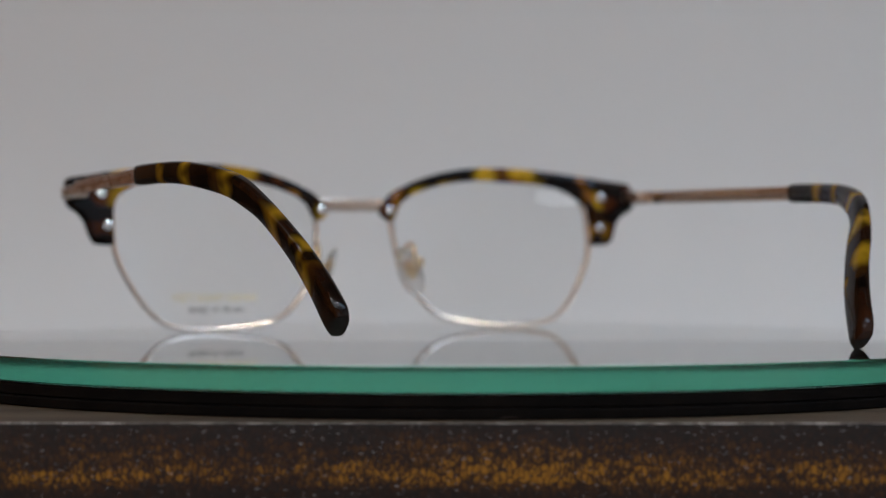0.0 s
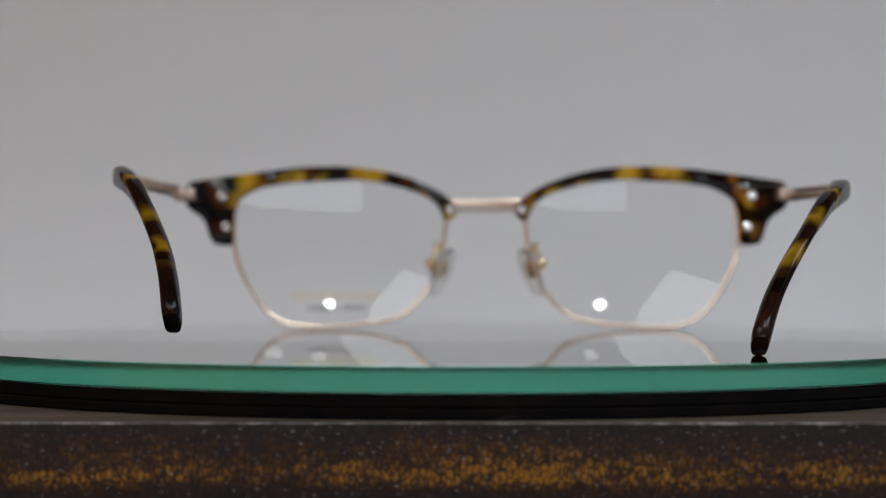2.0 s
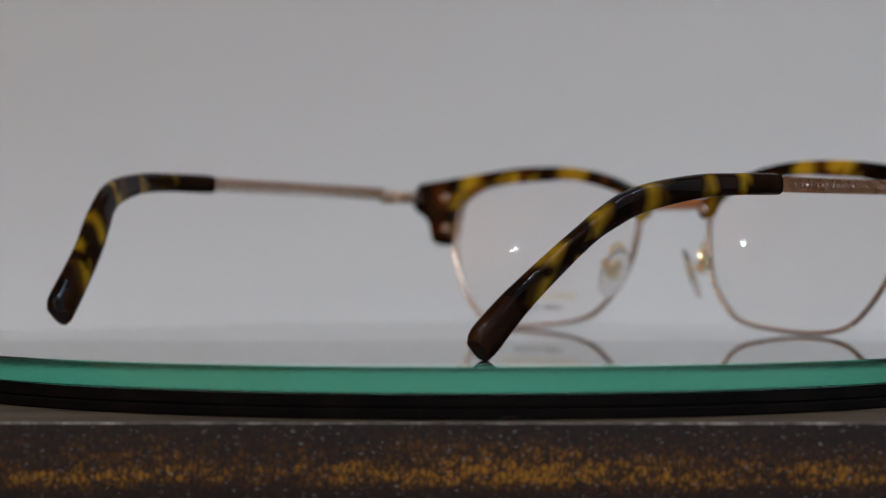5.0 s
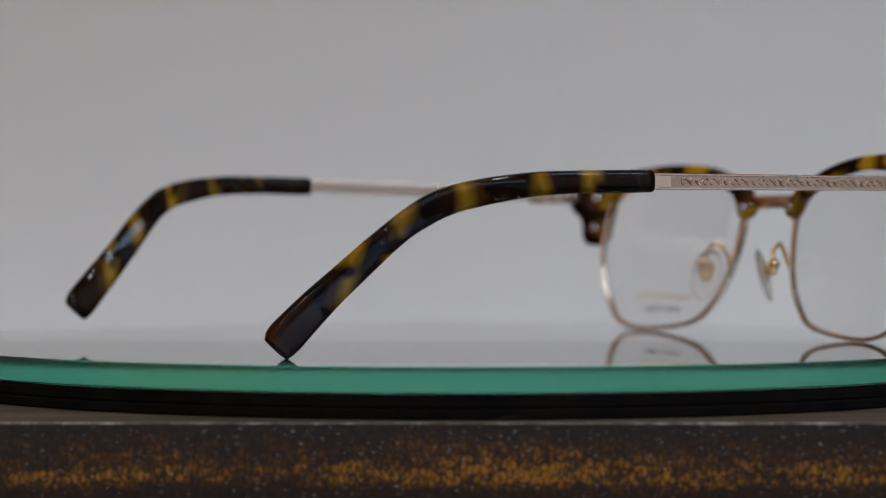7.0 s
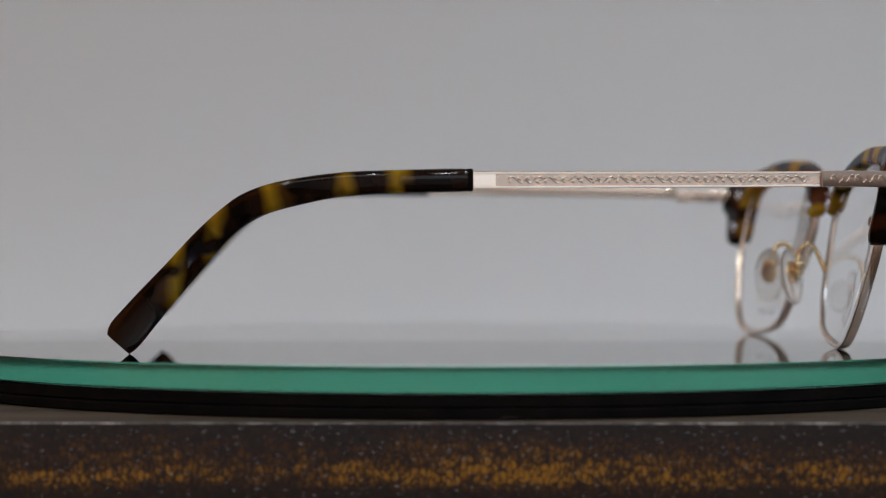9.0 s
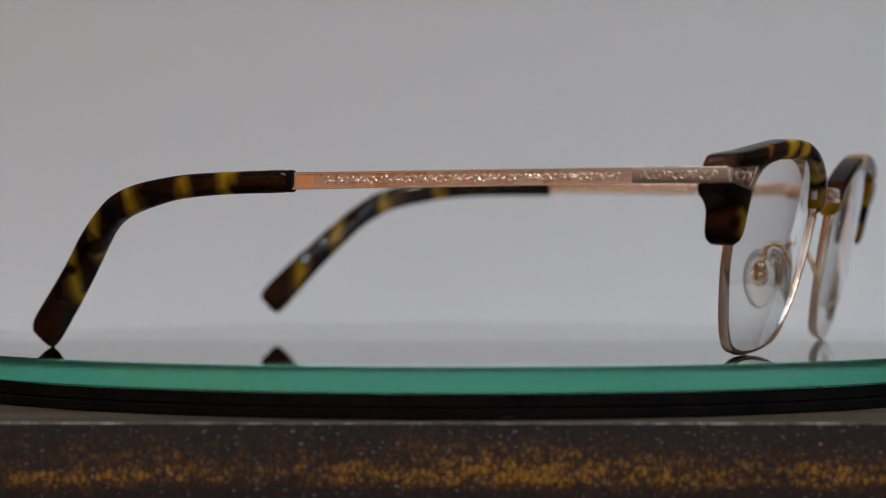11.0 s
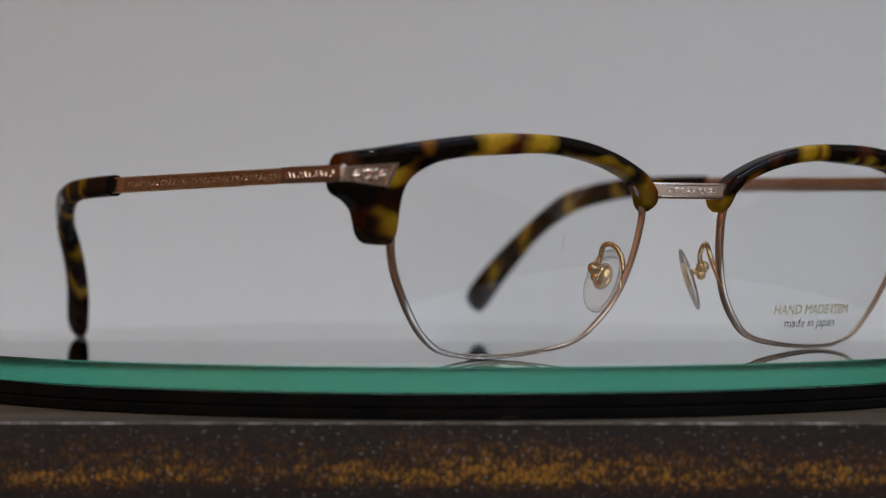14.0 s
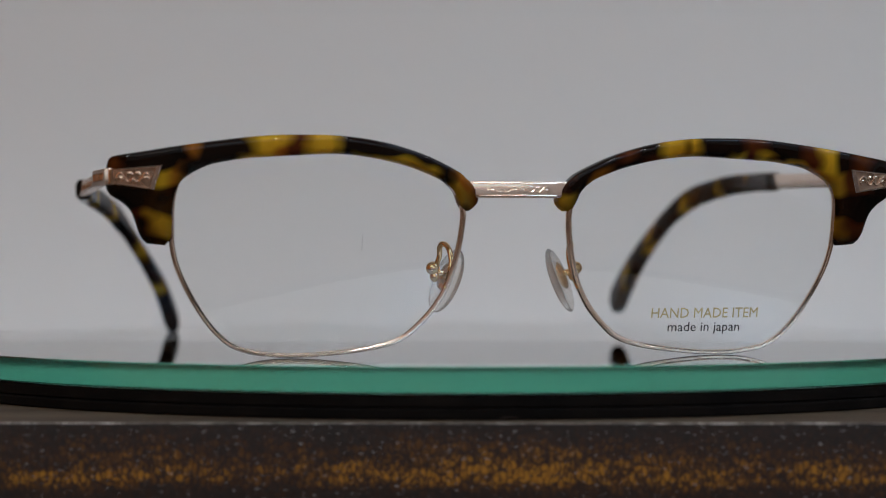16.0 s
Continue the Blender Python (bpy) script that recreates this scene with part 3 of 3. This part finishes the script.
def plaque_shape():
    """A trapezoid metal plaque on the front of the end piece."""
    corners = ((69.7, 32.3), (60.9, 33.0), (62.2, 28.8), (69.7, 29.9))
    cx, cz = sum(c[0] for c in corners) / 4, sum(c[1] for c in corners) / 4
    loops = []
    for s, lift in ((1.0, -0.5), (1.0, 0.45), (0.95, 0.6), (0.80, 0.6), (0.77, 0.45), (0.02, 0.45)):
        loop = []
        for i in range(4):
            (ax, az), (bx, bz) = corners[i], corners[(i + 1) % 4]
            for f in (0, 0.25, 0.5, 0.75):
                x, z = cx + (ax + (bx - ax) * f - cx) * s, cz + (az + (bz - az) * f - cz) * s
                loop.append((x, front_y(x, z) + 0.1 + lift, z))
        loops.append(loop)
    return rings(loops)


plaque_r, plaque_l = both_sides("plaque", plaque_shape(), PLAQUE, "trapezoid metal plaque with a chased scroll")
for p in (plaque_r, plaque_l):
    p.data.materials.append(CHASED)
    for f in p.data.polygons:
        f.material_index = 1 if 64 <= f.index < 80 else 0
deco = scrolls(62.8, 68.4, 2, 0.85, lambda s, h: (s, front_y(s, 31) + 0.66 + 0.2347 * h, 31 + h), 0.17)
tagged(part("scroll", deco, GOLD, plaque_r), kind="stuff")
tagged(part("scroll", mirrored(deco), GOLD, plaque_l), kind="stuff")


def nose_pad(flip):
    side = mirrored if flip else (lambda s: s)
    y = front_y(10.6, 15.5) - 2.8
    tilt = Matrix.Rotation(radians(-22), 4, "Y") @ Matrix.Rotation(radians(36), 4, "Z")
    pad = part("nose_pad", side(ball((10.3, y - 6.2, 13.3), 1.0, 3.3, 6.0, tilt)), PAD, glasses, "clear silicone nose pad")
    wire = spline(((11.9, y + 1.1, 12.0), (11.0, y + 0.3, 14.8), (10.6, y - 0.6, 17.2), (10.9, y - 1.8, 19.2), (11.6, y - 3.2, 19.9), (11.9, y - 4.4, 19.2), (11.8, y - 5.0, 17.8), (12.2, y - 5.3, 16.4)), 32)
    part("pad_arm", side(tube(wire, 0.48, 0.48, (1, 0, 0.1), 2, 10)), PAD_GOLD, pad, "bent gold wire")
    part("pad_box", side(joined(ball((12.9, y - 5.5, 15.6), 1.25, 1.2, 1.2), ball((12.6, y - 5.6, 14.1), 0.85, 0.9, 0.9), ball((11.6, y - 5.9, 14.7), 1.0, 0.6, 0.6))), PAD_GOLD, pad, "rounded gold pad box")
    part("pad_plate", side(ball((10.5, y - 6.1, 14.1), 0.35, 1.7, 2.5, tilt)), PAD_GOLD, pad, "oval gold plate inside the pad")
    pad.visible_shadow = False


nose_pad(False)
nose_pad(True)

SLEEVE_TOP = ((-5.3, 32.8), (-17.8, 32.5), (-27.4, 32.1), (-37.3, 30.7), (-43.5, 28.8), (-47.6, 26.1), (-52.6, 21.6), (-57.7, 16.2), (-62.8, 11.0), (-67.6, 5.8), (-68.8, 3.9))
SLEEVE_LOW = ((-5.3, 28.7), (-17.8, 28.5), (-27.4, 27.8), (-34.2, 26.5), (-39.9, 24.9), (-43.6, 22.9), (-47.0, 20.0), (-52.0, 14.2), (-57.1, 8.2), (-62.4, 1.6), (-63.9, -0.4))
SLEEVE_X = (70.6, 69.8, 68.0, 65.4, 62.9, 60.9, 58.0, 54.2, 51.0, 48.6, 48.1)


SLEEVE_X_LEFT = (70.6, 69.8, 68.0, 65.4, 62.9, 61.0, 58.5, 55.6, 53.6, 52.2, 51.9)


def sleeve_shape(across):
    rows = spline([(*a, *b, x) for a, b, x in zip(SLEEVE_TOP, SLEEVE_LOW, across)], 70)
    ring = squircle(20, 3.1)
    n = len(rows)
    loops = []
    for i, (ty, tz, by, bz, x) in enumerate(rows):
        end = min(i, n - 1 - i)
        shrink = (0.90, 0.985)[end] if i < 2 else (0.82, 0.94, 0.985)[end] if end < 3 else 1.0
        deep = 1.5 + 0.35 * i / n
        loops.append([(x + 0.3 + w * deep * shrink, (ty + by) / 2 + u * (ty - by) / 2 * shrink, (tz + bz) / 2 + u * (tz - bz) / 2 * shrink) for u, w in ring])
    return rings(loops)


def bar_x(y):
    return 70.0 + (1.0 * (60 - y) / 65 if y < 60 else 0.0)


def bar_z(y):
    return 31.15 - 0.4 * (60 - y) / 65


def temple(flip):
    """A flat metal temple with a chased outer face, a hinge block and an acetate sleeve."""
    if flip:
        lift = Matrix.Translation((-70, 68, 31)) @ Matrix.Rotation(radians(-1.5), 4, "X") @ Matrix.Rotation(radians(-1.2), 4, "Z") @ Matrix.Translation((70, -68, -31))
        side = lambda s: moved(mirrored(s), Matrix.Translation((-0.6, 3.0, 0.4)) @ lift)
    else:
        side = lambda s: s
    ys = np.linspace(56.5 if not flip else 53.4, -9, 40)
    loops = []
    for y in ys:
        tall = 1.36 + 0.14 * (56 - y) / 62
        x, z = bar_x(y), bar_z(y)
        # flat bar with a sunk outer panel between two raised borders
        sec = ((-0.55, -1), (0.50, -1), (0.62, -0.92), (0.62, -0.74), (0.45, -0.68), (0.45, 0.68), (0.62, 0.74), (0.62, 0.92), (0.50, 1), (-0.55, 1), (-0.65, 0.9), (-0.65, -0.9))
        loops.append([(x + a - 0.11 * b * tall, y, z + b * tall) for a, b in sec])
    arm = part("temple", side(rings(loops)), GOLD, glasses, "flat rose gold temple with chased scrollwork")
    arm.data.materials.append(CHASED)
    for f in arm.data.polygons:
        if f.index < 39 * 12 and f.index % 12 == 4 and f.center.y > 0.0:
            f.material_index = 1
    tagged(part("scroll", side(joined(scrolls(1.5, 54.5, 17, 0.62, lambda s, h: (bar_x(s) + 0.46 - 0.11 * h, s, bar_z(s) + h), 0.13))), GOLD, arm), kind="stuff")
    tagged(part("scroll", side(joined(scrolls(8, 54.5, 15, 0.62, lambda s, h: (bar_x(s) - 0.66, s, bar_z(s) + h), 0.06))), GOLD, arm), kind="stuff")
    keep = mirrored if flip else side
    taper = Matrix(((1, -0.085, 0, 0.085 * 64.6), (0, 1, 0, 0), (0, 0, 1, 0), (0, 0, 0, 1)))
    block = part("hinge", keep(joined(moved(box(69.0, 71.0, 56.6, 72.6, 29.75, 32.55, 0.25), taper), box(67.4, 69.2, 60.5, 68.6, 30.0, 32.3, 0.3))), GOLD_SATIN, arm, "pale gold hinge block")
    block.data.materials.append(ENGRAVED)
    for f in block.data.polygons:
        if abs(f.normal.x) > 0.9 and abs(f.center.x) > 0.0695:
            f.material_index = 1
    tagged(part("scroll", keep(moved(scrolls(58, 71, 6, 0.75, lambda s, h: (71.03, s, 31.15 + h), 0.12), taper)), GOLD, block), kind="stuff")
    part("screw", keep(screw_shape((68.3, 62.5, 32.3), 0.75, (0, 0, 1))), SILVER, block)
    part("sleeve", side(sleeve_shape(SLEEVE_X_LEFT if flip else SLEEVE_X)), SLEEVE, arm, "polished tortoiseshell acetate temple tip")
    collar = [[(70.9 + w * k * 1.42, y, 30.75 + u * k * 1.98) for u, w in squircle(20, 3.1)] for y, k in ((-5.6, 0.95), (-5.3, 1.0), (-4.8, 1.0), (-4.5, 0.93))]
    part("collar", side(rings(collar)), BLACK, arm, "narrow black collar at the end of the tip")


temple(False)
temple(True)


LINT = material("lint", (0.16, 0.13, 0.12), 0.8)
lint = mesh_object("lint_fibre", *tube([(5.9 + 4.2 * f, -107.4 + 0.6 * math.sin(5 * f), -8.55 + 0.75 * math.sin(math.pi * f)) for f in np.linspace(0, 1, 17)], 0.022, 0.022, (0, 1, 0.2), 2, 6), LINT)
tagged(lint, "single thin lint fibre lying on the wooden board", "lint")


def motions():
    turn = [(t, radians(a)) for t, a in TURN]
    off = Vector((0.00524, 0, 0))
    walk(glasses, [(t, Matrix.Rotation(a, 4, "Z") @ Matrix.Translation(off)) for t, a in turn])
    walk(glass_plate, [(t, Matrix.Rotation(a, 4, "Z")) for t, a in turn])
    walk(turntable, [(t, Matrix.Rotation(a, 4, "Z")) for t, a in turn])


motions()
